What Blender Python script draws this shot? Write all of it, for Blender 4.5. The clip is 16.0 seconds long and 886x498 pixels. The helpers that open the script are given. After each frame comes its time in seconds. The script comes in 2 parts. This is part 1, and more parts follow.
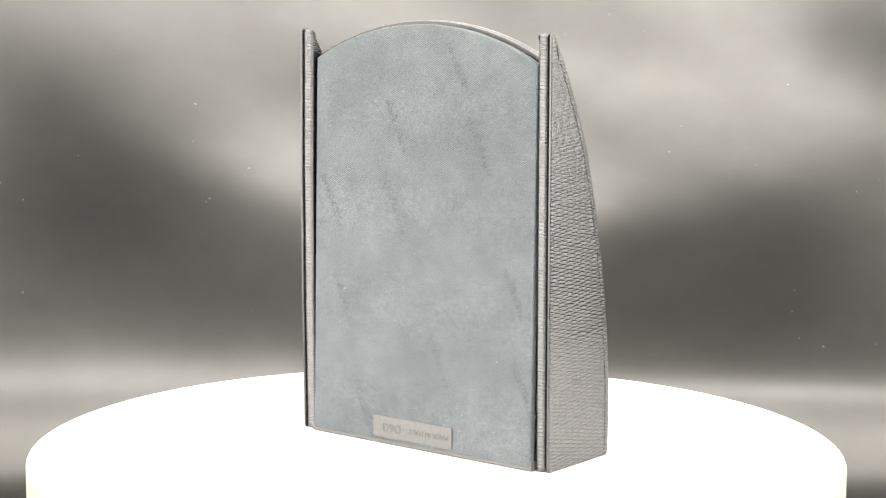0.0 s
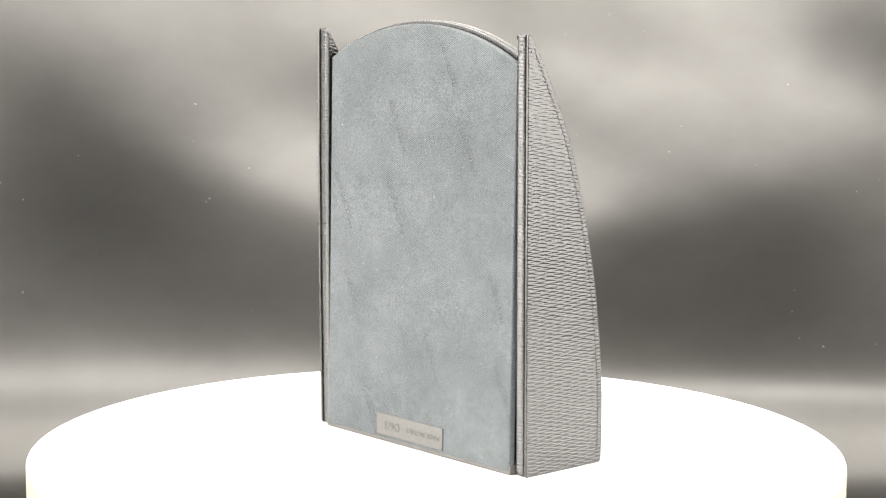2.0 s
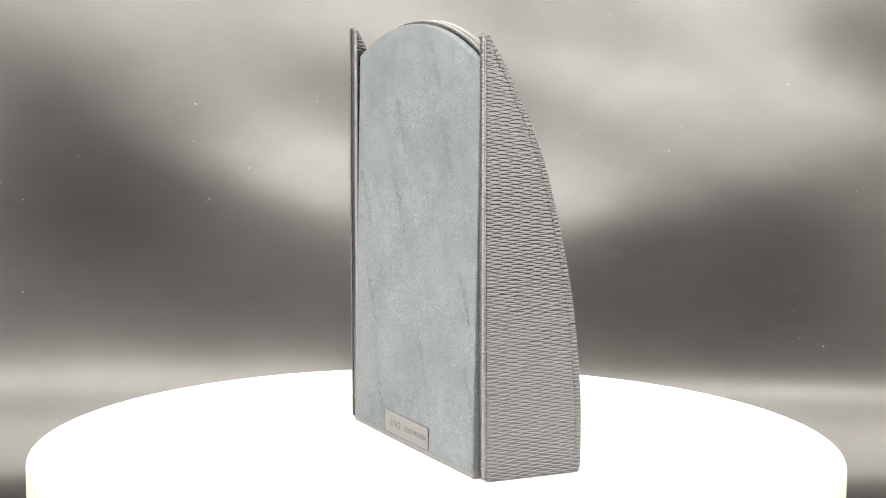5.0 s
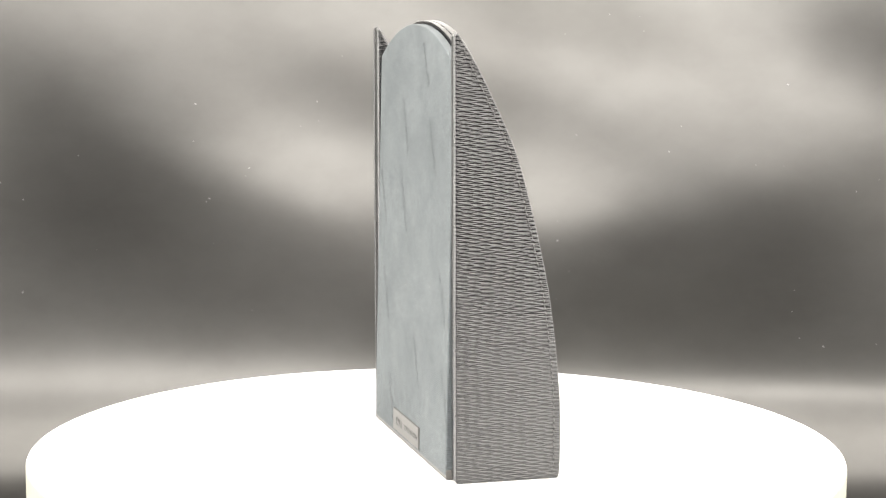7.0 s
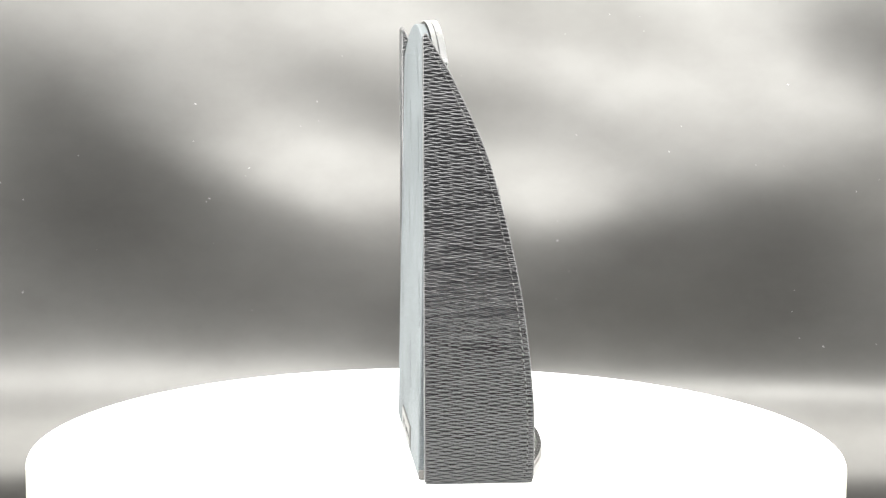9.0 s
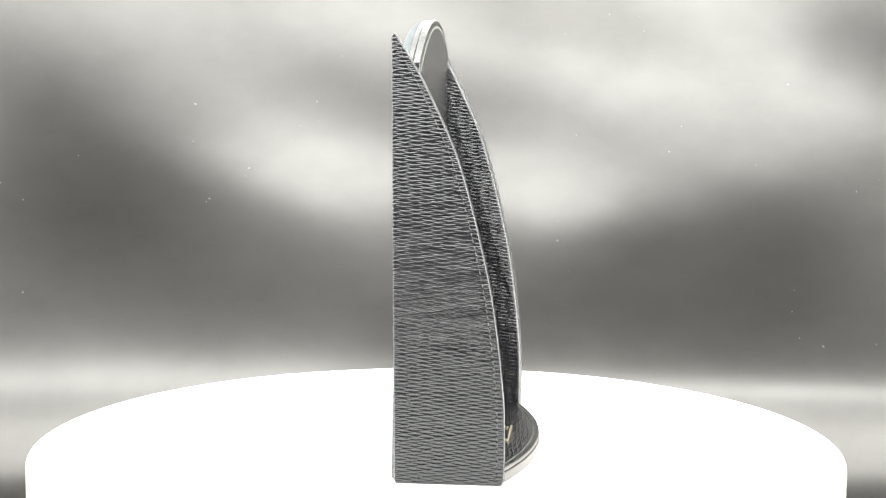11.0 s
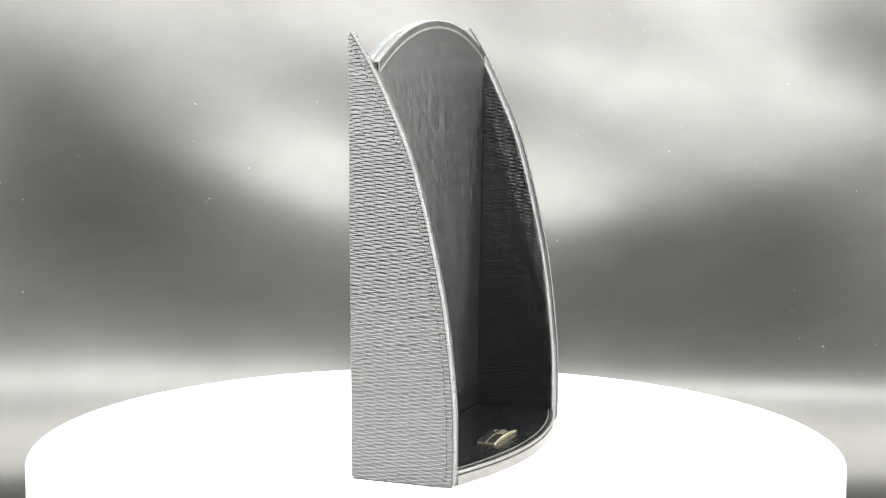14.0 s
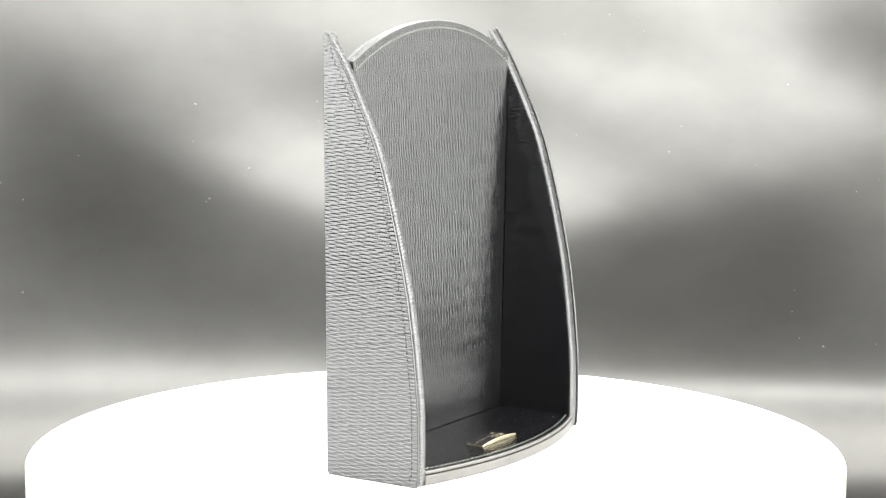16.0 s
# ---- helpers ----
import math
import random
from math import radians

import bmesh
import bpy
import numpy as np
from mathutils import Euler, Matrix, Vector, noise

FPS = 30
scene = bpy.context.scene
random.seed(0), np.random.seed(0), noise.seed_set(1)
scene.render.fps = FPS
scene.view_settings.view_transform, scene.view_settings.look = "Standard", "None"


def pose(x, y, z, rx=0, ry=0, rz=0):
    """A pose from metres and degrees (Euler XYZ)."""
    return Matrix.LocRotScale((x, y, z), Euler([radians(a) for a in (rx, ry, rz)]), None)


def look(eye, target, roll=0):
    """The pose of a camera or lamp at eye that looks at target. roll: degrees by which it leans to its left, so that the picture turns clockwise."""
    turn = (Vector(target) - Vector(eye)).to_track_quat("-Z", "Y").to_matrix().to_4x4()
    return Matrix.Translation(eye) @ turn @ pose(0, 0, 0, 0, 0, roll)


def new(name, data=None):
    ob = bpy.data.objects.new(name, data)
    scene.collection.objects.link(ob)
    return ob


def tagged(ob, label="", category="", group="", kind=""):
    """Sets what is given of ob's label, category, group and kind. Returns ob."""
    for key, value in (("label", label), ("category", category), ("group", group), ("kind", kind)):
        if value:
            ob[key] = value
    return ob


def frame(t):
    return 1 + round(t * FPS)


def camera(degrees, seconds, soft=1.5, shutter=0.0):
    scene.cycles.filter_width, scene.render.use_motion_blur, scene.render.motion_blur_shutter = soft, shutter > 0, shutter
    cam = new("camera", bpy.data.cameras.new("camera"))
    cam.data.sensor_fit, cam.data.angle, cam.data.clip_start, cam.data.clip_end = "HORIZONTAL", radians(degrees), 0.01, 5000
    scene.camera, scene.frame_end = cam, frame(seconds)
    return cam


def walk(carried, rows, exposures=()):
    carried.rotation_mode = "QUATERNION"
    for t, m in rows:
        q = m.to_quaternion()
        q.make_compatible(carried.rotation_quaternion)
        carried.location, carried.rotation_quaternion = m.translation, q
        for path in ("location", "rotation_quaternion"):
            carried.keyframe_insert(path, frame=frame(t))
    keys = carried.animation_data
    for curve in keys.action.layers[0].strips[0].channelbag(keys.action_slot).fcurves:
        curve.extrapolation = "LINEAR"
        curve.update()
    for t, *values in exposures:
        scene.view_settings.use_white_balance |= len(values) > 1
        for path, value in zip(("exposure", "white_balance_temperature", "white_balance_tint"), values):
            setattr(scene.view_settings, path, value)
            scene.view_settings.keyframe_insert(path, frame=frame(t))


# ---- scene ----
# A leather desk stand turns on a white turntable inside a small photo box. Stand space: x across the back, y to the front, z up.
cam = camera(26.073, 16.0, soft=1.4)
walk(cam, [(0.0, pose(0.00263, -0.81863, 0.19586, 82.409) @ pose(0, 0, 0, 0, 0, 0.341)), (16.0, pose(0.00263, -0.81863, 0.19586, 82.409) @ pose(0, 0, 0, 0, 0, 0.341))],
     exposures=[(0.0, 0.0, 6800, 11), (8.3, 0.0, 6800, 11), (8.9, 0.42, 6500, 9), (16.0, 0.42, 6450, 8)])


# ---- light ----
world = bpy.data.worlds.new("dim_room")
world.use_nodes = True
scene.world = world
world.node_tree.nodes["Background"].inputs["Color"].default_value = (0.9, 0.95, 1.0, 1)
world.node_tree.nodes["Background"].inputs["Strength"].default_value = 0.03


def softbox(name, eye, target, width, height, watts, colour):
    lamp = bpy.data.lights.new(name, "AREA")
    lamp.shape, lamp.size, lamp.size_y, lamp.energy, lamp.color = "RECTANGLE", width, height, watts, colour
    ob = new(name, lamp)
    ob.matrix_world = look(eye, target)
    return ob


softbox("ceiling_light", (0, -0.06, 0.70), (0, -0.059, 0), 1.0, 0.96, 20.0, (1.0, 0.985, 0.96))
softbox("front_light", (-0.02, -0.95, 0.62), (0, 0.1, 0.1), 0.9, 0.36, 13.5, (1.0, 0.995, 0.98))
softbox("west_light", (-0.558, -0.49, 0.27), (0, -0.49, 0.27), 1.18, 0.64, 23.5, (1.0, 0.995, 0.975))
softbox("east_light", (0.558, -0.475, 0.27), (0, -0.475, 0.27), 1.21, 0.64, 23.8, (1.0, 0.985, 0.95))


# ---- materials ----
def node_material(name, rough=0.5, metal=0.0, colour=(0.5, 0.5, 0.5)):
    m = bpy.data.materials.new(name)
    m.use_nodes = True
    b = m.node_tree.nodes["Principled BSDF"]
    b.inputs["Base Color"].default_value = (*colour, 1)
    b.inputs["Roughness"].default_value, b.inputs["Metallic"].default_value = rough, metal
    return m, m.node_tree, b


def add(tree, kind, **values):
    n = tree.nodes.new(kind)
    for key, value in values.items():
        n.inputs[key.replace("_", " ")].default_value = value
    return n


def mapped(tree, scale, turn=(0, 0, 0)):
    """Object coordinates, stretched."""
    c = tree.nodes.new("ShaderNodeTexCoord")
    m = tree.nodes.new("ShaderNodeMapping")
    m.inputs["Scale"].default_value = scale
    m.inputs["Rotation"].default_value = turn
    tree.links.new(c.outputs["Object"], m.inputs["Vector"])
    return m.outputs["Vector"]


def ramp(tree, source, low, high, a, b, blend="LINEAR"):
    r = tree.nodes.new("ShaderNodeValToRGB")
    r.color_ramp.interpolation = blend
    r.color_ramp.elements[0].position, r.color_ramp.elements[1].position = low, high
    r.color_ramp.elements[0].color = (*a, 1) if len(a) == 3 else a
    r.color_ramp.elements[1].color = (*b, 1) if len(b) == 3 else b
    tree.links.new(source, r.inputs["Fac"])
    return r.outputs["Color"]


def math_node(tree, op, a, b):
    n = tree.nodes.new("ShaderNodeMath")
    n.operation = op
    for i, v in enumerate((a, b)):
        if isinstance(v, (int, float)):
            n.inputs[i].default_value = v
        else:
            tree.links.new(v, n.inputs[i])
    return n.outputs[0]


def bumped(tree, b, height, strength, distance):
    n = add(tree, "ShaderNodeBump", Strength=strength, Distance=distance)
    tree.links.new(height, n.inputs["Height"])
    tree.links.new(n.outputs["Normal"], b.inputs["Normal"])
    return n


def grained_leather(name, along_axis, across_axis, pitch, slant, depth, colour=(0.0016, 0.0016, 0.002), rough=0.29, width=0.5, shine=0.5, sway_by=1.0):
    """Black leather pressed with two families of fine ridges that cross at a small angle and leave lens-shaped hollows."""
    m, t, b = node_material(name, rough)
    split = t.nodes.new("ShaderNodeSeparateXYZ")
    t.links.new(mapped(t, (1, 1, 1)), split.inputs[0])
    far, near = split.outputs[along_axis], split.outputs[across_axis]
    stretch = [1 / (4.0 * pitch)] * 3
    stretch["XYZ".index(along_axis)] = 1 / (15 * pitch)
    ridges = []
    for k, sign in enumerate((1, -1)):
        sway = add(t, "ShaderNodeTexNoise", Scale=1.0 + 0.3 * k, Detail=2.0, Roughness=0.5)
        t.links.new(mapped(t, tuple(stretch)), sway.inputs["Vector"])
        u = math_node(t, "ADD", math_node(t, "MULTIPLY", near, 1 / pitch), math_node(t, "MULTIPLY", far, (sign * slant + 0.03) / pitch))
        u = math_node(t, "ADD", u, math_node(t, "MULTIPLY", sway.outputs["Fac"], (1.2 + 0.4 * k) * sway_by))
        tri = math_node(t, "MULTIPLY", math_node(t, "PINGPONG", u, 0.5), 2.0)
        ridges.append(ramp(t, tri, width, 1.0, (0, 0, 0), (1, 1, 1), "EASE"))
    ridge = math_node(t, "MAXIMUM", ridges[0], ridges[1])
    fine = add(t, "ShaderNodeTexNoise", Scale=2600.0, Detail=3.0)
    t.links.new(mapped(t, (1, 1, 1)), fine.inputs["Vector"])
    height = math_node(t, "ADD", ridge, math_node(t, "MULTIPLY", fine.outputs["Fac"], 0.10))
    bumped(t, b, height, 1.0, depth)
    wear = add(t, "ShaderNodeTexNoise", Scale=140.0, Detail=4.0)
    t.links.new(mapped(t, (1, 1, 1)), wear.inputs["Vector"])
    tone = ramp(t, wear.outputs["Fac"], 0.3, 0.75, colour, tuple(1.5 * c for c in colour))
    t.links.new(tone, b.inputs["Base Color"])
    gloss = ramp(t, wear.outputs["Fac"], 0.3, 0.7, (rough - 0.02,) * 3, (rough + 0.025,) * 3)
    t.links.new(gloss, b.inputs["Roughness"])
    b.inputs["Specular IOR Level"].default_value = shine
    return m


LEATHER_SIDE = grained_leather("leather_crosswise_grain", "Y", "Z", 0.0016, 0.17, 0.00013, rough=0.24, width=0.12, shine=0.55)
LEATHER_BACK = grained_leather("leather_upright_grain", "Z", "X", 0.0013, 0.07, 0.00012, rough=0.21, width=0.15, shine=0.5, sway_by=0.75)
LEATHER_FLOOR = grained_leather("leather_floor_grain", "X", "Y", 0.0019, 0.1, 0.00008, rough=0.24, shine=0.35)
LEATHER_BINDING = grained_leather("leather_binding_grain", "X", "Z", 0.0015, 0.12, 0.00014, rough=0.30, shine=1.0)
LEATHER_HEAD = grained_leather("leather_head_grain", "Y", "X", 0.0014, 0.14, 0.000015, rough=0.28, shine=0.8)
LEATHER_BASE = grained_leather("leather_base_edge", "X", "Z", 0.0014, 0.1, 0.00003, colour=(0.042, 0.039, 0.036), rough=0.42, shine=0.5)

SEAM = node_material("seam_shadow_leather", 0.95, 0, (0.003, 0.0027, 0.003))[0]
SEAM.node_tree.nodes["Principled BSDF"].inputs["Specular IOR Level"].default_value = 0.02


def felt():
    m, t, b = node_material("grey_microfibre", 0.85)
    twill = t.nodes.new("ShaderNodeTexWave")
    twill.wave_type, twill.bands_direction = "BANDS", "X"
    twill.inputs["Scale"].default_value, twill.inputs["Distortion"].default_value = 1.0, 2.4
    twill.inputs["Detail"].default_value, twill.inputs["Detail Scale"].default_value = 2.0, 1.2
    t.links.new(mapped(t, (430, 430, 430), (0, radians(-60), 0)), twill.inputs["Vector"])
    nap = add(t, "ShaderNodeTexNoise", Scale=32.0, Detail=12.0, Roughness=0.74)
    t.links.new(mapped(t, (1, 1, 1)), nap.inputs["Vector"])
    lint = add(t, "ShaderNodeTexNoise", Scale=1050.0, Detail=2.0)
    t.links.new(mapped(t, (1, 1, 1)), lint.inputs["Vector"])
    tone = ramp(t, nap.outputs["Fac"], 0.28, 0.72, (0.050, 0.059, 0.0635), (0.104, 0.117, 0.1225))
    fleck = ramp(t, lint.outputs["Fac"], 0.68, 0.86, (0, 0, 0), (1, 1, 1))
    mix = t.nodes.new("ShaderNodeMixRGB")
    mix.inputs["Color2"].default_value = (0.18, 0.192, 0.2, 1)
    t.links.new(fleck, mix.inputs["Fac"])
    weave = t.nodes.new("ShaderNodeMixRGB")
    weave.blend_type = "MULTIPLY"
    weave.inputs["Fac"].default_value = 0.5
    t.links.new(tone, weave.inputs["Color1"])
    t.links.new(twill.outputs["Color"], weave.inputs["Color2"])
    grit = add(t, "ShaderNodeTexNoise", Scale=1500.0, Detail=3.0, Roughness=0.7)
    t.links.new(mapped(t, (1, 1, 1)), grit.inputs["Vector"])
    worn = t.nodes.new("ShaderNodeMixRGB")
    worn.blend_type = "MULTIPLY"
    worn.inputs["Fac"].default_value = 1.0
    t.links.new(weave.outputs["Color"], worn.inputs["Color1"])
    t.links.new(ramp(t, grit.outputs["Fac"], 0.35, 0.62, (0.6, 0.6, 0.6), (1.25, 1.25, 1.25)), worn.inputs["Color2"])
    t.links.new(worn.outputs["Color"], mix.inputs["Color1"])
    t.links.new(mix.outputs["Color"], b.inputs["Base Color"])
    height = math_node(t, "ADD", twill.outputs["Fac"], lint.outputs["Fac"])
    bumped(t, b, height, 0.9, 0.00016)
    return m


FELT = felt()


def speckled(name, a, b2, scale, rough, metal=0.0, bump=0.0):
    m, t, b = node_material(name, rough, metal)
    n = add(t, "ShaderNodeTexNoise", Scale=scale, Detail=5.0, Roughness=0.6)
    t.links.new(mapped(t, (1, 1, 1)), n.inputs["Vector"])
    t.links.new(ramp(t, n.outputs["Fac"], 0.3, 0.7, a, b2), b.inputs["Base Color"])
    if bump:
        bumped(t, b, n.outputs["Fac"], 0.5, bump)
    return m


PLATE = speckled("embossed_leather_tag", (0.048, 0.046, 0.044), (0.07, 0.068, 0.064), 700, 0.5, 0, 0.0001)
PLATE_TEXT = speckled("pressed_letters", (0.02, 0.02, 0.02), (0.036, 0.036, 0.036), 900, 0.6)
STAMP = speckled("pressed_felt_mark", (0.017, 0.0195, 0.0215), (0.03, 0.033, 0.036), 500, 0.8)
THREAD = speckled("pale_green_thread", (0.045, 0.05, 0.042), (0.095, 0.104, 0.087), 1500, 0.6)
THREAD_GREY = speckled("grey_thread", (0.012, 0.0125, 0.012), (0.03, 0.031, 0.03), 1500, 0.5)
THREAD_DARK = speckled("dark_grey_thread", (0.008, 0.008, 0.009), (0.022, 0.022, 0.022), 1500, 0.9)
THREAD_DARK.node_tree.nodes["Principled BSDF"].inputs["Specular IOR Level"].default_value = 0.1
GOLD = speckled("pale_gold_metal", (0.74, 0.64, 0.42), (0.84, 0.75, 0.55), 400, 0.32, 1.0)
ENAMEL = speckled("black_enamel", (0.006, 0.006, 0.007), (0.014, 0.013, 0.012), 300, 0.12)
ENAMEL.node_tree.nodes["Principled BSDF"].inputs["Specular IOR Level"].default_value = 0.12
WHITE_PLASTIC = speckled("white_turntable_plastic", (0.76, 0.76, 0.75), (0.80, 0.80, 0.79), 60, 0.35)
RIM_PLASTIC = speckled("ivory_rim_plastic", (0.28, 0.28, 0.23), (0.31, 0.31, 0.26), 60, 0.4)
# Ivory of the plate's side, with its shade against the lit top mixed in.
RIM_SHADE = speckled("ivory_plate_edge_shaded", (0.24, 0.24, 0.2), (0.27, 0.27, 0.225), 60, 0.45)
# Board tones set apart by how bright their reflections should be.
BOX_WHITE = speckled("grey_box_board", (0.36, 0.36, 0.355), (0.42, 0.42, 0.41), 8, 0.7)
BOUNCE_WHITE = speckled("white_bounce_board", (0.74, 0.74, 0.72), (0.8, 0.8, 0.78), 8, 0.7)
BOX_BLACK = speckled("black_cloth", (0.02, 0.02, 0.022), (0.035, 0.035, 0.036), 30, 0.9)
DUST = speckled("grey_dust", (0.11, 0.11, 0.105), (0.17, 0.17, 0.165), 900, 0.9)
LINT = speckled("pale_lint", (0.25, 0.25, 0.24), (0.38, 0.38, 0.37), 900, 0.8)


def satin_metal():
    m, t, b = node_material("satin_silver_sheet", 0.3, 1.0, (0.26, 0.255, 0.245))
    n = add(t, "ShaderNodeTexNoise", Scale=1.0, Detail=6.0, Roughness=0.65)
    t.links.new(mapped(t, (25, 25, 260)), n.inputs["Vector"])
    cloud = add(t, "ShaderNodeTexNoise", Scale=14.0, Detail=5.0, Roughness=0.6)
    t.links.new(mapped(t, (1, 1, 1.6)), cloud.inputs["Vector"])
    t.links.new(ramp(t, cloud.outputs["Fac"], 0.25, 0.75, (0.066, 0.0645, 0.0615), (0.083, 0.0815, 0.078)), b.inputs["Base Color"])
    t.links.new(ramp(t, n.outputs["Fac"], 0.2, 0.8, (0.295,) * 3, (0.305,) * 3), b.inputs["Roughness"])
    return m


SILVER = satin_metal()


# ---- building helpers ----
def part(name, bm, material, parent=None, label="", smooth=False, rim=None, axis=0):
    me = bpy.data.meshes.new(name)
    bmesh.ops.recalc_face_normals(bm, faces=bm.faces)
    bm.to_mesh(me)
    bm.free()
    me.materials.append(material)
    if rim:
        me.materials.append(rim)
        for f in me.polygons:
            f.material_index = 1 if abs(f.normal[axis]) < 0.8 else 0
    if smooth:
        me.polygons.foreach_set("use_smooth", [True] * len(me.polygons))
    ob = new(name, me)
    if parent:
        ob.parent = parent
    if label:
        tagged(ob, label)
    return ob


def slab(bm, outline, lift, bevel=0.0, segments=2, above=-1.0):
    """A solid between the outline (points of 3) and the same moved by lift, its rim edges higher than above rounded."""
    low = [bm.verts.new(p) for p in outline]
    high = [bm.verts.new(Vector(p) + Vector(lift)) for p in outline]
    n = len(outline)
    faces = [bm.faces.new(low), bm.faces.new(list(reversed(high)))]
    for i in range(n):
        faces.append(bm.faces.new((low[i], high[i], high[(i + 1) % n], low[(i + 1) % n])))
    bmesh.ops.recalc_face_normals(bm, faces=faces)
    if bevel:
        rim = [e for f in faces[:2] for e in f.edges if max(v.co.z for v in e.verts) > above]
        bmesh.ops.bevel(bm, geom=rim, offset=bevel, segments=segments, profile=0.5, affect="EDGES")
    return bm


def block(bm, x0, x1, y0, y1, z0, z1, bevel=0.0):
    return slab(bm, [(x0, y0, z0), (x1, y0, z0), (x1, y1, z0), (x0, y1, z0)], (0, 0, z1 - z0), bevel)


def spline(points, steps):
    """A smooth row of points through the given ones (Catmull-Rom), steps to each stretch."""
    p = [Vector((*q, 0)) if len(q) == 2 else Vector(q) for q in points]
    p = [2 * p[0] - p[1]] + p + [2 * p[-1] - p[-2]]
    out = []
    for i in range(1, len(p) - 2):
        a, b, c, d = p[i - 1:i + 3]
        for k in range(steps):
            s = k / steps
            out.append(0.5 * (2 * b + (c - a) * s + (2 * a - 5 * b + 4 * c - d) * s * s + (3 * b - a - 3 * c + d) * s ** 3))
    out.append(p[-2])
    return out


def along(points, gap):
    """Places and directions every gap metres along a row of points."""
    out, left = [], 0.0
    for a, b in zip(points, points[1:]):
        step = (b - a).length
        while left <= step:
            out.append((a + (b - a) * (left / step), (b - a).normalized()))
            left += gap
        left -= step
    return out


def stitches(points, normal, gap, length, width, slant=0.0):
    """A seam: short rounded threads laid along the points on a face with that normal."""
    bm = bmesh.new()
    up = Vector(normal)
    for c, d in along(points, gap):
        d = (Matrix.Rotation(radians(slant), 3, up) @ d).normalized()
        side = up.cross(d).normalized()
        rows = []
        for s, w in ((-0.5, 0.35), (-0.3, 0.9), (0.3, 0.9), (0.5, 0.35)):
            mid = c + d * s * length
            lift = up * width * (0.55 if abs(s) < 0.4 else -0.1)
            rows.append([bm.verts.new(mid + side * width * 0.5 * w), bm.verts.new(mid + lift), bm.verts.new(mid - side * width * 0.5 * w)])
        for r, q in zip(rows, rows[1:]):
            for k in range(2):
                bm.faces.new((r[k], q[k], q[k + 1], r[k + 1]))
    return bm


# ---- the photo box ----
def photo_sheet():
    """The satin metal sheet behind the turntable: a sweep from the floor up the back wall, gently buckled to shape its
    reflections.
    """
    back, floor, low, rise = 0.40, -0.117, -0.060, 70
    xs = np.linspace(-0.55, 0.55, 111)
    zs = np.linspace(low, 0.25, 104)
    # Tilts fitted to brightness: the backdrop's light and dark patches are put into its shape.
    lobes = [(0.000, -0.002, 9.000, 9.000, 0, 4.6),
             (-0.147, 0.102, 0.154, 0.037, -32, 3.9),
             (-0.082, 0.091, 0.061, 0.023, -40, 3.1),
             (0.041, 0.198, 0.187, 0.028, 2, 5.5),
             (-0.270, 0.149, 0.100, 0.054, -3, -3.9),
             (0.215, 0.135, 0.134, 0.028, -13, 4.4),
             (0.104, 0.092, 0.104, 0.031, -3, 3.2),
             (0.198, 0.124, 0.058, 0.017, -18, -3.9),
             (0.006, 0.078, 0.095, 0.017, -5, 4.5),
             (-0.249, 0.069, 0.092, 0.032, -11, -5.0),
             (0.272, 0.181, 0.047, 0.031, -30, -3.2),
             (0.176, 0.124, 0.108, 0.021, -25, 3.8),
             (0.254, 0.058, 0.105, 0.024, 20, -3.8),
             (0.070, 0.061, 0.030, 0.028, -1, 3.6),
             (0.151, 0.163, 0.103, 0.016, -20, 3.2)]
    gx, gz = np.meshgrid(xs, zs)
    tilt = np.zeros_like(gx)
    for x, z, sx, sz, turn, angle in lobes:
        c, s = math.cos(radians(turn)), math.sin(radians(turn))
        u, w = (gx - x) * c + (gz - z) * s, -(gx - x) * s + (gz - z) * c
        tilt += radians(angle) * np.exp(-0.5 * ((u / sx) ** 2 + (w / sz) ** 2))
    # Extra tilt low down, added for a bright reflected band.
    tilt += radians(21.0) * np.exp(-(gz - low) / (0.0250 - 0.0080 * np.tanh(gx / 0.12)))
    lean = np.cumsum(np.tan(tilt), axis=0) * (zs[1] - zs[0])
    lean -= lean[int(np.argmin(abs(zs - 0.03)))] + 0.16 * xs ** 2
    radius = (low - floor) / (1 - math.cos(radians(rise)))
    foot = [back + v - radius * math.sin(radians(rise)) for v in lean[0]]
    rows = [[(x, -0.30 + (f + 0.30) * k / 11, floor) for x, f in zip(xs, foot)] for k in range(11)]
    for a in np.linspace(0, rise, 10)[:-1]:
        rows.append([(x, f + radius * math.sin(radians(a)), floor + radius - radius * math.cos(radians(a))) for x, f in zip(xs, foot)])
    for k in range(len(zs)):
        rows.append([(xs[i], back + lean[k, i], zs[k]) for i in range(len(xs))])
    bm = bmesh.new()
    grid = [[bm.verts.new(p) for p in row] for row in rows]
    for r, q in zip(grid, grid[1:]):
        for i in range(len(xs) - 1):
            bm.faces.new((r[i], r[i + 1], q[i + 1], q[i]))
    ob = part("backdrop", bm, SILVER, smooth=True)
    dust = bmesh.new()
    rnd = random.Random(3)
    spots = [(-0.156, 0.128), (-0.149, 0.066), (-0.147, 0.068), (-0.264, 0.068), (-0.079, 0.129), (0.147, 0.098), (0.226, -0.003), (0.246, -0.025), (0.222, 0.141), (0.265, 0.074), (0.076, 0.041), (0.088, 0.108), (-0.229, 0.096), (-0.278, 0.079), (-0.282, -0.02), (-0.265, 0.009), (0.231, -0.02), (-0.124, 0.082), (-0.122, 0.087), (0.279, -0.023)]
    spots += [(rnd.uniform(-0.3, 0.3), rnd.uniform(-0.01, 0.2)) for k in range(26)]
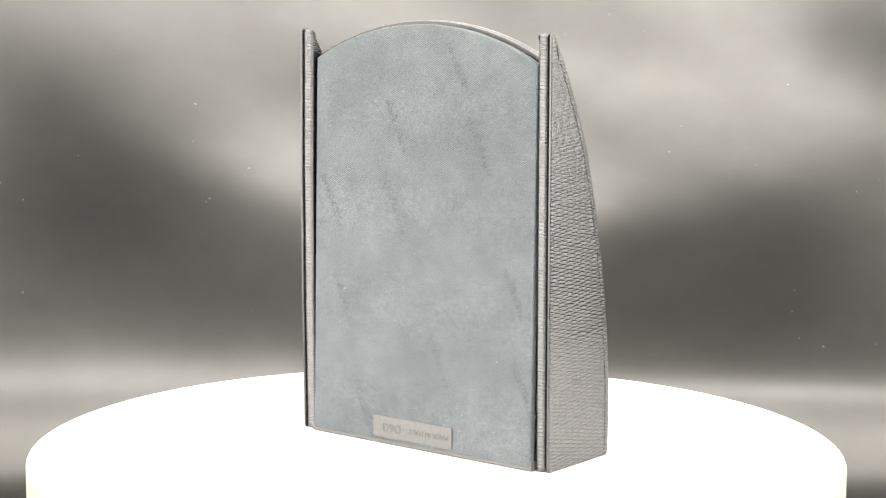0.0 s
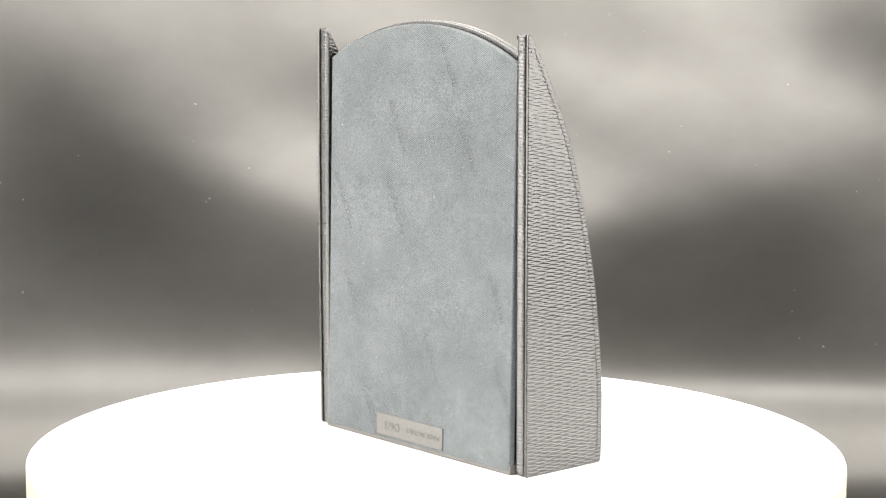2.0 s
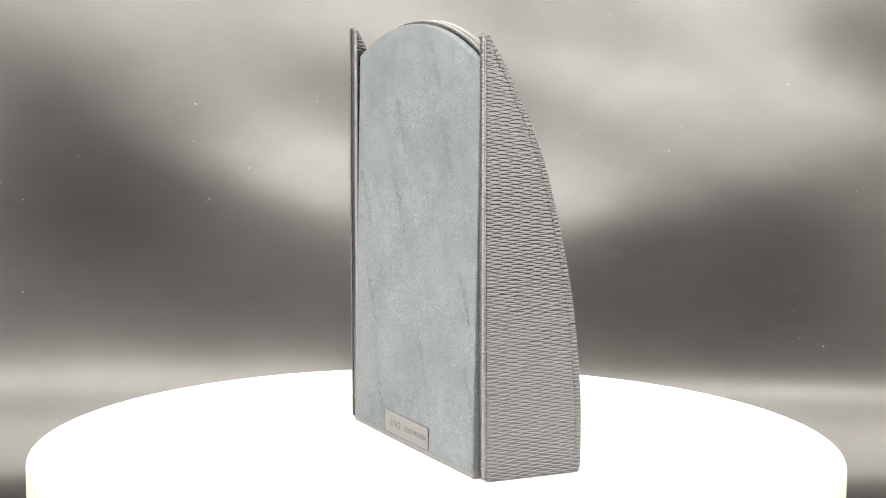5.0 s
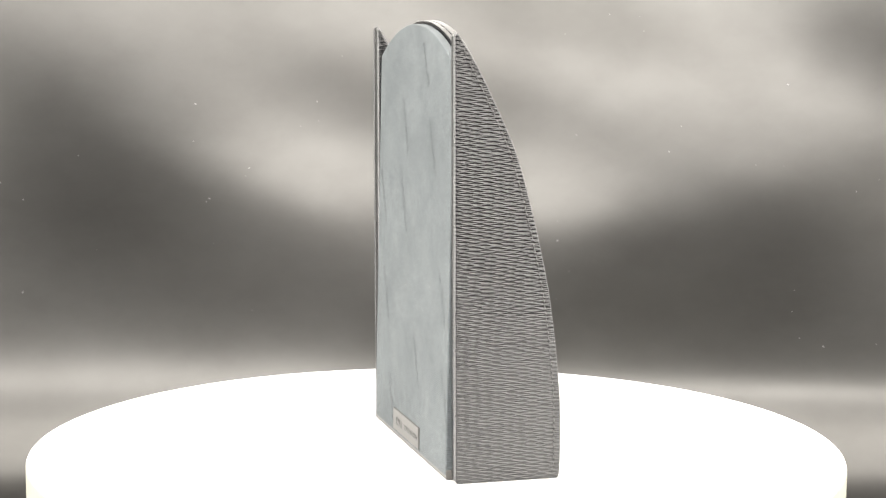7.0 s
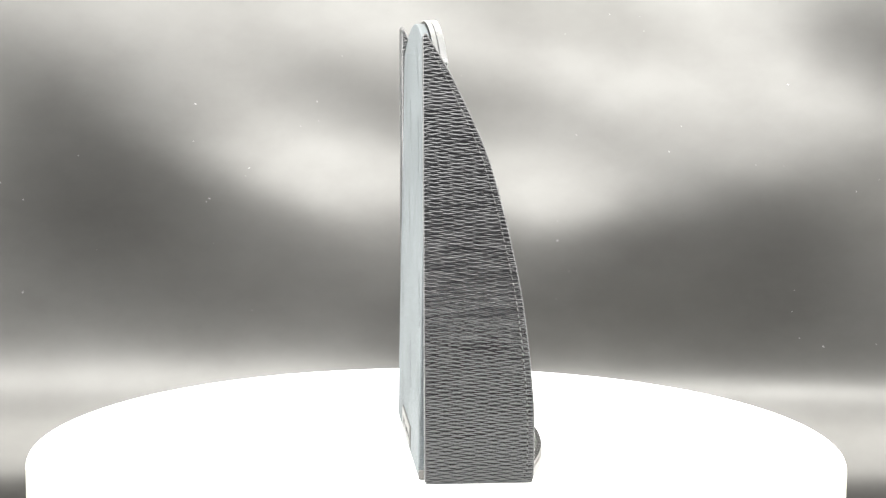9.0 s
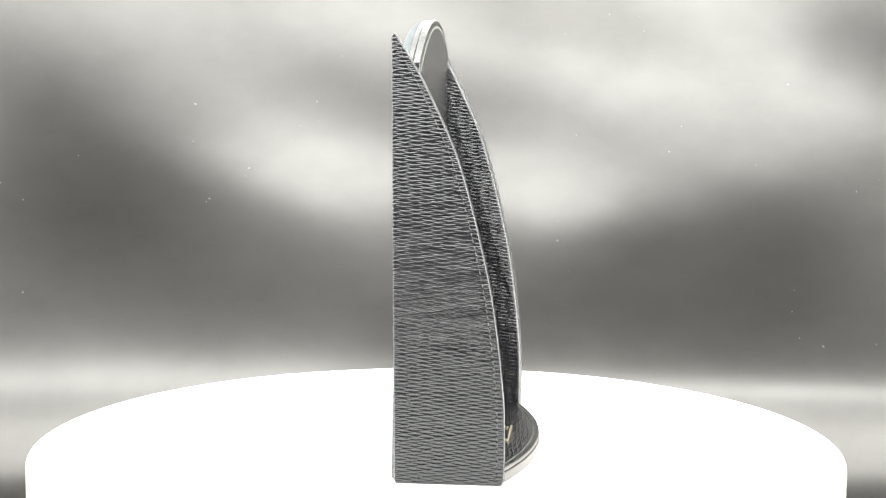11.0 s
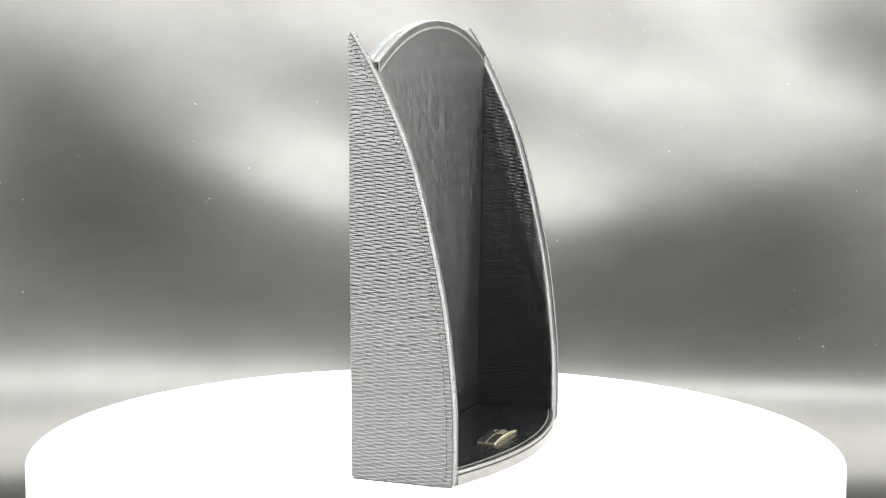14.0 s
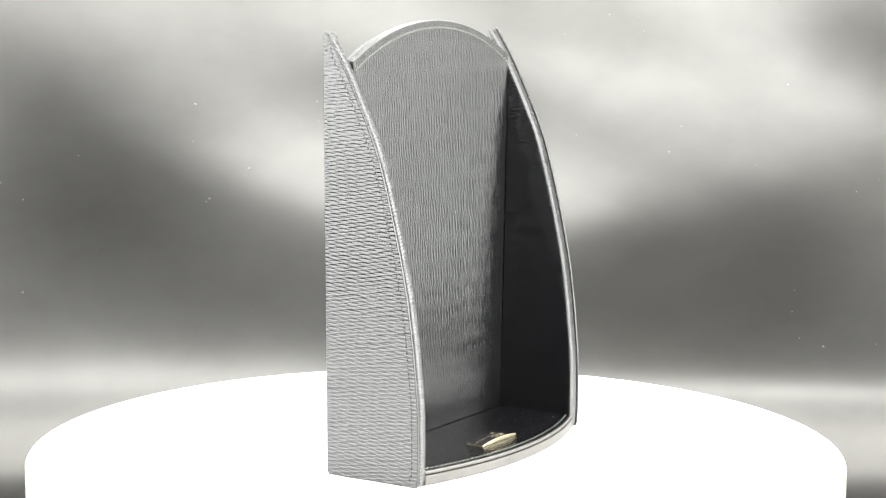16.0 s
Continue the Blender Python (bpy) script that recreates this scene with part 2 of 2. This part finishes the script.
    for n, (x, z) in enumerate(spots):
        z += 0.0042 * x - 0.002
        i, k = int(np.argmin(abs(xs - x))), int(np.argmin(abs(zs - z)))
        a, r = rnd.uniform(0, 3.1), rnd.uniform(0.0005, 0.0009) if n < 20 else rnd.uniform(0.0002, 0.0005)
        u, w = Vector((math.cos(a), 0, math.sin(a))) * r, Vector((-math.sin(a), 0, math.cos(a))) * r * 0.6
        c = Vector((x, back + lean[k, i] - 0.0012, z))
        slab(dust, [c - u, c - w, c + u, c + w], (0, 0.0012, 0))
    tagged(part("dust", dust, DUST, ob, "pale specks of dust"), kind="stuff")
    return tagged(ob, "buckled satin silver sheet swept up behind the turntable", "backdrop", kind="structure")


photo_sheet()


def wall(name, x0, x1, y0, y1, z0, z1, material, label):
    bm = block(bmesh.new(), x0, x1, y0, y1, z0, z1, 0.002)
    return tagged(part(name, bm, material), label, "wall", kind="structure")


# Boards out of view, added for what the leather and sheet reflect.
wall("wall_west", -0.60, -0.57, -1.10, 0.62, -0.14, 0.80, BOX_WHITE, "unseen grey side board added to set reflections")
wall("wall_east", 0.57, 0.60, -1.10, 0.62, -0.14, 0.80, BOX_WHITE, "unseen grey side board added to set reflections")
# Unseen white board, added so the arched head reflects something bright.
wall("wall_north", -0.57, 0.57, 0.59, 0.62, -0.14, 0.80, BOUNCE_WHITE, "unseen white board added behind the sheet to brighten reflections")
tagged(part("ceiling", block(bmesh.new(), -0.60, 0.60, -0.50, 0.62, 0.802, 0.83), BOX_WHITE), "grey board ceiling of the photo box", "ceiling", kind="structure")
tagged(part("floor", block(bmesh.new(), -1.5, 1.5, -1.6, 1.0, -0.19, -0.142), BOX_BLACK), "dark cloth under the photo box", "floor", kind="structure")


# ---- turntable ----
def ring_solid(profile, segments=160):
    """A solid of revolution from (radius, z) rows, bottom to top; ends closed."""
    bm = bmesh.new()
    rings = []
    for r, z in profile:
        rings.append([bm.verts.new((r * math.cos(2 * math.pi * i / segments), r * math.sin(2 * math.pi * i / segments), z)) for i in range(segments)])
    for a, b in zip(rings, rings[1:]):
        for i in range(segments):
            bm.faces.new((a[i], a[(i + 1) % segments], b[(i + 1) % segments], b[i]))
    bm.faces.new(list(reversed(rings[0])))
    bm.faces.new(rings[-1])
    return bm


R = 0.17587
turntable = tagged(new("turntable"), "white plastic turntable with an ivory rim carrying the leather stand", "turntable")
turntable.location = (0, 0, -0.117)
housing = part("housing", ring_solid([(R - 0.03, 0.0), (R - 0.001, 0.001), (R + 0.0008, 0.003), (R + 0.0008, 0.0905), (R, 0.0915), (R - 0.004, 0.0918)]), RIM_PLASTIC, turntable, "ivory plastic housing")
# The side takes a darkened ivory, so its edge shows against the top.
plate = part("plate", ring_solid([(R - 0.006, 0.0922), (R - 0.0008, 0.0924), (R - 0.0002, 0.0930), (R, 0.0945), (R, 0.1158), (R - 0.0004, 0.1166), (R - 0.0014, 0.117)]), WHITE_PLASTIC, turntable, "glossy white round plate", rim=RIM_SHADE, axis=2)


# ---- leather stand ----
stand = tagged(new("leather_stand"), "black grained leather stand with arched back and curved stitched sides", "desk stand")
LEFT, RIGHT, SIDE = -0.0697, 0.0665, 0.0071
FLOOR = 0.0063
FRONT = [(0.0324, 0.0002), (0.0327, 0.0124), (0.0324, 0.031), (0.0312, 0.0448), (0.0297, 0.0586), (0.0270, 0.077), (0.0226, 0.0974),
         (0.0174, 0.1178), (0.0121, 0.1346), (0.0050, 0.1505), (-0.0032, 0.1668), (-0.0112, 0.1797)]


def side_outline(inset, x):
    """A side's outline, drawn in by inset: straight back edge, curved front, small rounded tip and feet."""
    curve = spline(FRONT, 6)
    rows = []
    for i, p in enumerate(curve):
        d = (curve[min(i + 1, len(curve) - 1)] - curve[max(i - 1, 0)]).normalized()
        n = Vector((d.y, -d.x))
        rows.append((x, p.x - n.x * inset - max(0.0, 0.0012 - p.y) * 0.6, max(p.y - n.y * inset, 0.0002 + inset)))
    top = 0.1808 - inset
    return ([(x, -0.0110 + inset, 0.0002 + inset)] + rows + [(x, -0.0117, top - 0.0004), (x, -0.0123, top), (x, -0.0133 + inset, top - 0.0012)]
            + [(x, -0.0118 + inset - 0.0015 * z / 0.18, z) for z in (0.12, 0.06, 0.0012 + inset)])


def seam_beads(path, gap, size):
    """Threads that cross a seam's groove at even steps."""
    bm = bmesh.new()
    for c, d in along(path, gap):
        side = Vector((1, 0, 0))
        out = side.cross(d).normalized()
        q = [c - d * size * 0.5 - side * size * 0.7, c + d * size * 0.3 - side * size * 0.7, c + d * size * 0.5 + side * size * 0.7, c - d * size * 0.3 + side * size * 0.7]
        slab(bm, [p - out * size * 0.4 for p in q], out * size * 0.8)
    return bm


def side_panel(outer, inner, groove=0.0009, bow=0.0):
    """One side: a padded core, a recessed sewn seam and the outer skin with its stitching. outer and inner are x places."""
    s = 1 if outer > inner else -1
    core = part("side_panel", slab(bmesh.new(), side_outline(0.0002, inner), (outer - inner - s * (0.0014 + groove), 0, 0), 0.0016, 6, 0.001), LEATHER_SIDE, stand, rim=LEATHER_BINDING)
    part("seam", slab(bmesh.new(), side_outline(0.0009, outer - s * (0.0018 + groove)), (s * (groove + 0.0008), 0, 0)), SEAM, core, "dark recessed seam")
    part("outer_skin", slab(bmesh.new(), side_outline(0.0, outer - s * 0.0014), (s * 0.0014, 0, 0), 0.0006, 4), LEATHER_SIDE, core, rim=LEATHER_HEAD)
    whole = [Vector(p) for p in side_outline(0.0008, outer - s * (0.0014 + 0.5 * groove))]
    part("seam_thread", seam_beads(whole[2:] + whole[:1], 0.00125, 0.0003), THREAD_DARK, core, "grey thread crossing the seam")
    rows = [Vector(p) for p in side_outline(0.0030, outer + s * 0.0001)[1:-6]]
    rows = [p for p in rows if p.z < 0.170] + [Vector((outer + s * 0.0001, -0.0095, 0.1732)), Vector((outer + s * 0.0001, -0.0122, 0.1734))]
    part("stitching", stitches([p + Vector((0, 0, 0.0013)) for p in rows], (s, 0, 0), 0.0026, 0.0016, 0.0004, 8), THREAD_GREY, core, "grey thread")
    part("stitch_holes", stitches([p + Vector((-s * 0.00012, 0, 0)) for p in rows], (s, 0, 0), 0.0026, 0.0008, 0.0005, 8), SEAM, core, "dark needle holes")
    for ob in (core, *core.children):
        for v in ob.data.vertices:
            v.co.x += s * bow * math.sin(math.pi * min(1.0, v.co.z / 0.18))
    return core


side_panel(RIGHT, RIGHT - SIDE)
side_panel(LEFT, LEFT + SIDE, 0.0002, 0.0008)
X0, X1 = LEFT + SIDE + 0.0002, RIGHT - SIDE - 0.0002


def arch(x0, x1, y, foot, top, spring, n=48):
    """The outline of an upright board with a rounded head."""
    mid, half, rise = (x0 + x1) / 2, (x1 - x0) / 2, top - spring
    r = (half * half + rise * rise) / (2 * rise)
    rows = [(x0, y, foot), (x1, y, foot)]
    for i in range(n + 1):
        x = x1 + (x0 - x1) * i / n
        rows.append((x, y, top - r + math.sqrt(r * r - (x - mid) ** 2)))
    return rows


LEAN = 0.015


def leaned(ob):
    """Tips a board's mesh forward, as the whole back leans."""
    for v in ob.data.vertices:
        v.co.y += LEAN * v.co.z
    return ob


board = leaned(part("back_panel", slab(bmesh.new(), arch(X0 - 0.0006, X1 + 0.0006, -0.0102, 0.0025, 0.1846, 0.1690), (0, 0.0021, 0), 0.0004, 3), LEATHER_BACK, stand, rim=LEATHER_HEAD, axis=1))
facing = leaned(part("front_facing", slab(bmesh.new(), arch(X0 - 0.0006, X1 + 0.0006, -0.0081, 0.0025, 0.1848, 0.1690), (0, 0.0030, 0), 0.0006, 4), LEATHER_BACK, board, rim=LEATHER_HEAD, axis=1))
seam_line = [Vector((p[0], -0.0050, p[2])) for p in arch(X0 + 0.001, X1 - 0.001, 0, 0, 0.1818, 0.1660)[2:]]
leaned(part("stitching", stitches(seam_line, (0, 1, 0), 0.0024, 0.0026, 0.00055, 22), THREAD, board, "pale green-grey thread"))
felt_back = leaned(part("felt_backing", slab(bmesh.new(), arch(X0 + 0.0010, X1 - 0.0008, -0.0139, 0.0017, 0.1832, 0.1676), (0, 0.0036, 0), 0.0006, 3), FELT, stand, "blue-grey twill microfibre backing"))


def script_mark(x, z, length, parent):
    """A worn pressed mark that cannot be read: a slanting row of little loops and strokes."""
    rnd = random.Random(int(x * 1e5) + int(z * 1e5))
    bm = bmesh.new()
    d, up = Vector((0.42, 0, -0.91)), Vector((0.91, 0, 0.42))
    start = Vector((x, -0.01393 + LEAN * z, z)) - d * length * 0.5
    at = 0.0
    while at < length:
        tall = rnd.choice((0.0017, 0.0019, 0.0034))
        wide = rnd.uniform(0.0012, 0.0019)
        c = start + d * (at + wide * 0.5) + up * (tall * 0.5 - 0.0008)
        c.y = -0.01393 + LEAN * c.z
        a0, a1 = rnd.choice(((0, 360), (30, 330), (-60, 210), (80, 280)))
        bend = [c + d * wide * 0.5 * math.cos(radians(a)) + up * tall * 0.5 * math.sin(radians(a)) for a in np.linspace(a0, a1, 10)]
        for p, q in zip(bend, bend[1:]):
            n = (q - p).cross(Vector((0, 1, 0))).normalized() * 0.00013
            slab(bm, [p - n, q - n, q + n, p + n], (0, -0.00005, 0))
        at += wide + rnd.uniform(0.0002, 0.0007)
    return part("pressed_mark", bm, STAMP, parent, "faint pressed script mark")


for x, z, length in [(-0.016, 0.1395, 0.024), (-0.0524, 0.105, 0.024), (0.0283, 0.1342, 0.024), (-0.0452, 0.0623, 0.024), (0.0486, 0.072, 0.024), (0.0089, 0.0404, 0.024), (0.0538, 0.033, 0.024), (-0.0323, 0.0149, 0.024), (0.0165, 0.1665, 0.02), (-0.0161, 0.1044, 0.024)]:
    script_mark(x, z, length, felt_back)


def lettering(text, x, z, size, y, parent, material):
    """Raised letters on the back, upside down as the tag was glued."""
    cu = bpy.data.curves.new("lettering", "FONT")
    cu.body, cu.size, cu.extrude, cu.align_x, cu.align_y = text, size, 0.00006, "CENTER", "CENTER"
    tmp = bpy.data.objects.new("lettering", cu)
    me = bpy.data.meshes.new_from_object(tmp)
    bpy.data.objects.remove(tmp)
    me.transform(pose(x, y, z, 90, 180, 0))
    me.materials.append(material)
    ob = new("lettering", me)
    ob.parent = parent
    return ob


tag = part("maker_tag", block(bmesh.new(), -0.0259, 0.0177, -0.0144, -0.0136, 0.0031, 0.0127, 0.0003), PLATE, stand, "grey leather tag with pressed lettering")
lettering("MADE IN ITALY", 0.0050, 0.0080, 0.0032, -0.01442, tag, PLATE_TEXT)
lettering("D6/3", -0.0155, 0.0080, 0.0052, -0.01442, tag, PLATE_TEXT)


def base_front(x, y0, bulge):
    h = (X1 - X0) / 2
    mid = (X0 + X1) / 2
    return y0 + bulge * (1 - ((x - mid) / h) ** 2)


def base_outline(x0, x1, back, y0, bulge, z, n=40):
    rows = [(x0 + 0.0016, back, z), (x1 - 0.0016, back, z), (x1, 0.0, z)]
    for i in range(n + 1):
        x = x1 + (x0 - x1) * i / n
        rows.append((x, base_front(x, y0, bulge), z))
    return rows + [(x0, 0.0, z)]


base = part("base", slab(bmesh.new(), base_outline(X0 - 0.0012, X1 + 0.0012, -0.0136, 0.0329, 0.0109, 0.0002), (0, 0, 0.0040), 0.0004, 3), LEATHER_BASE, stand)
part("seam", slab(bmesh.new(), base_outline(X0 - 0.001, X1 + 0.001, -0.011, 0.0322, 0.0109, 0.0041), (0, 0, 0.0005)), SEAM, base, "dark recessed seam")
pad = part("floor_pad", slab(bmesh.new(), base_outline(X0 - 0.0011, X1 + 0.0011, -0.0047, 0.0327, 0.0109, 0.0044), (0, 0, FLOOR - 0.0044), 0.0008, 4), LEATHER_FLOOR, base, rim=LEATHER_BASE, axis=2)
floor_line = [Vector((X1 + (X0 - X1) * i / 60, base_front(X1 + (X0 - X1) * i / 60, 0.0301, 0.0109), FLOOR + 0.0001)) for i in range(61)]
part("stitching", stitches(floor_line, (0, 0, 1), 0.0025, 0.0024, 0.0005, 8), THREAD, base, "pale green-grey thread")


# the little enamelled plate on the stand's floor
def crest(x0, x1, y, rise, z, n=20):
    mid, half = (x0 + x1) / 2, (x1 - x0) / 2
    rows = [(x0, y, z), (x1, y, z)]
    for i in range(n + 1):
        x = x1 + (x0 - x1) * i / n
        rows.append((x, y, z + 0.0007 + rise * (1 - ((x - mid) / half) ** 2)))
    return rows


badge = part("badge", slab(bmesh.new(), crest(-0.0146, 0.0132, 0.0230, 0.0012, FLOOR), (0, 0.0082, 0), 0.0002), GOLD, stand, "pale gold arched metal badge")


def badge_strip(name, x0, x1, y0, y1, material):
    """A thin strip that follows the badge's arched top."""
    bm = bmesh.new()
    mid, half = -0.0007, 0.0139
    rows = []
    for i in range(17):
        x = x0 + (x1 - x0) * i / 16
        z = FLOOR + 0.00075 + 0.0012 * (1 - ((x - mid) / half) ** 2)
        rows.append([bm.verts.new((x, y, z + dz)) for y, dz in ((y0, -0.0001), (y0, 0.0001), (y1, 0.0001), (y1, -0.0001))])
    for a, b in zip(rows, rows[1:]):
        for k in range(4):
            bm.faces.new((a[k], b[k], b[(k + 1) % 4], a[(k + 1) % 4]))
    bm.faces.new(rows[0])
    bm.faces.new(rows[-1])
    return part(name, bm, material, badge)


tagged(badge_strip("enamel_field", -0.0142, 0.0128, 0.0233, 0.0267, ENAMEL), "black enamel")
tagged(badge_strip("enamel_field", -0.0142, 0.0128, 0.0273, 0.0309, ENAMEL), "black enamel")


for x0, x1, y0, y1 in ((-0.0068, -0.0046, 0.0279, 0.0287), (-0.0038, -0.0012, 0.0279, 0.0287), (-0.0004, 0.0016, 0.0279, 0.0287),
                                      (-0.0062, -0.0030, 0.0294, 0.0301), (-0.0022, 0.0008, 0.0294, 0.0301), (-0.0058, -0.0034, 0.0247, 0.0254)):
    mark = badge_strip("badge_mark", x0, x1, y0, y1, GOLD)
    mark.location = (0, 0, 0.00012)


# ---- lint and dust ----
def lint_specks(count, seed):
    """Tiny fibres caught on the leather, felt and floor of the stand."""
    rnd = random.Random(seed)
    bm = bmesh.new()
    for k in range(count):
        where = rnd.random()
        x, z, a = rnd.uniform(X0 + 0.004, X1 - 0.004), rnd.uniform(0.012, 0.165), rnd.uniform(0, 6.28)
        size = 0.00007 + 0.00014 * rnd.random() ** 2
        if where < 0.3:
            c, u, v = Vector((x, -0.01396 + LEAN * z, z)), Vector((1, 0, 0)), Vector((0, 0, 1))
        elif where < 0.85:
            c, u, v = Vector((x, -0.00510 + LEAN * z, z)), Vector((1, 0, 0)), Vector((0, 0, 1))
        else:
            size *= 0.7
            c, u, v = Vector((x, rnd.uniform(0.0, 0.03), FLOOR + 0.00015)), Vector((1, 0, 0)), Vector((0, 1, 0))
        d, e = u * math.cos(a) + v * math.sin(a), v * math.cos(a) - u * math.sin(a)
        n = u.cross(v) * size * 0.3
        slab(bm, [c - d * size * 1.6, c - e * size * 0.6, c + d * size * 1.6, c + e * size * 0.6], n)
    return tagged(part("lint", bm, LINT, stand, "white specks of lint"), kind="stuff")


lint_specks(420, 5)


def motions():
    turn = [(0.5 * k, -38.300 - 5.0866 * 0.5 * k - 0.0088 * (0.5 * k) ** 2) for k in range(33)]
    walk(stand, [(t, pose(0, 0, 0, 0, 0, a) @ pose(0.0011, 0.0014, 0)) for t, a in turn])
    walk(plate, [(t, pose(0.0004 * math.cos(radians(a + 60)), 0.0004 * math.sin(radians(a + 60)), 0, 0, 0, a)) for t, a in turn])


motions()
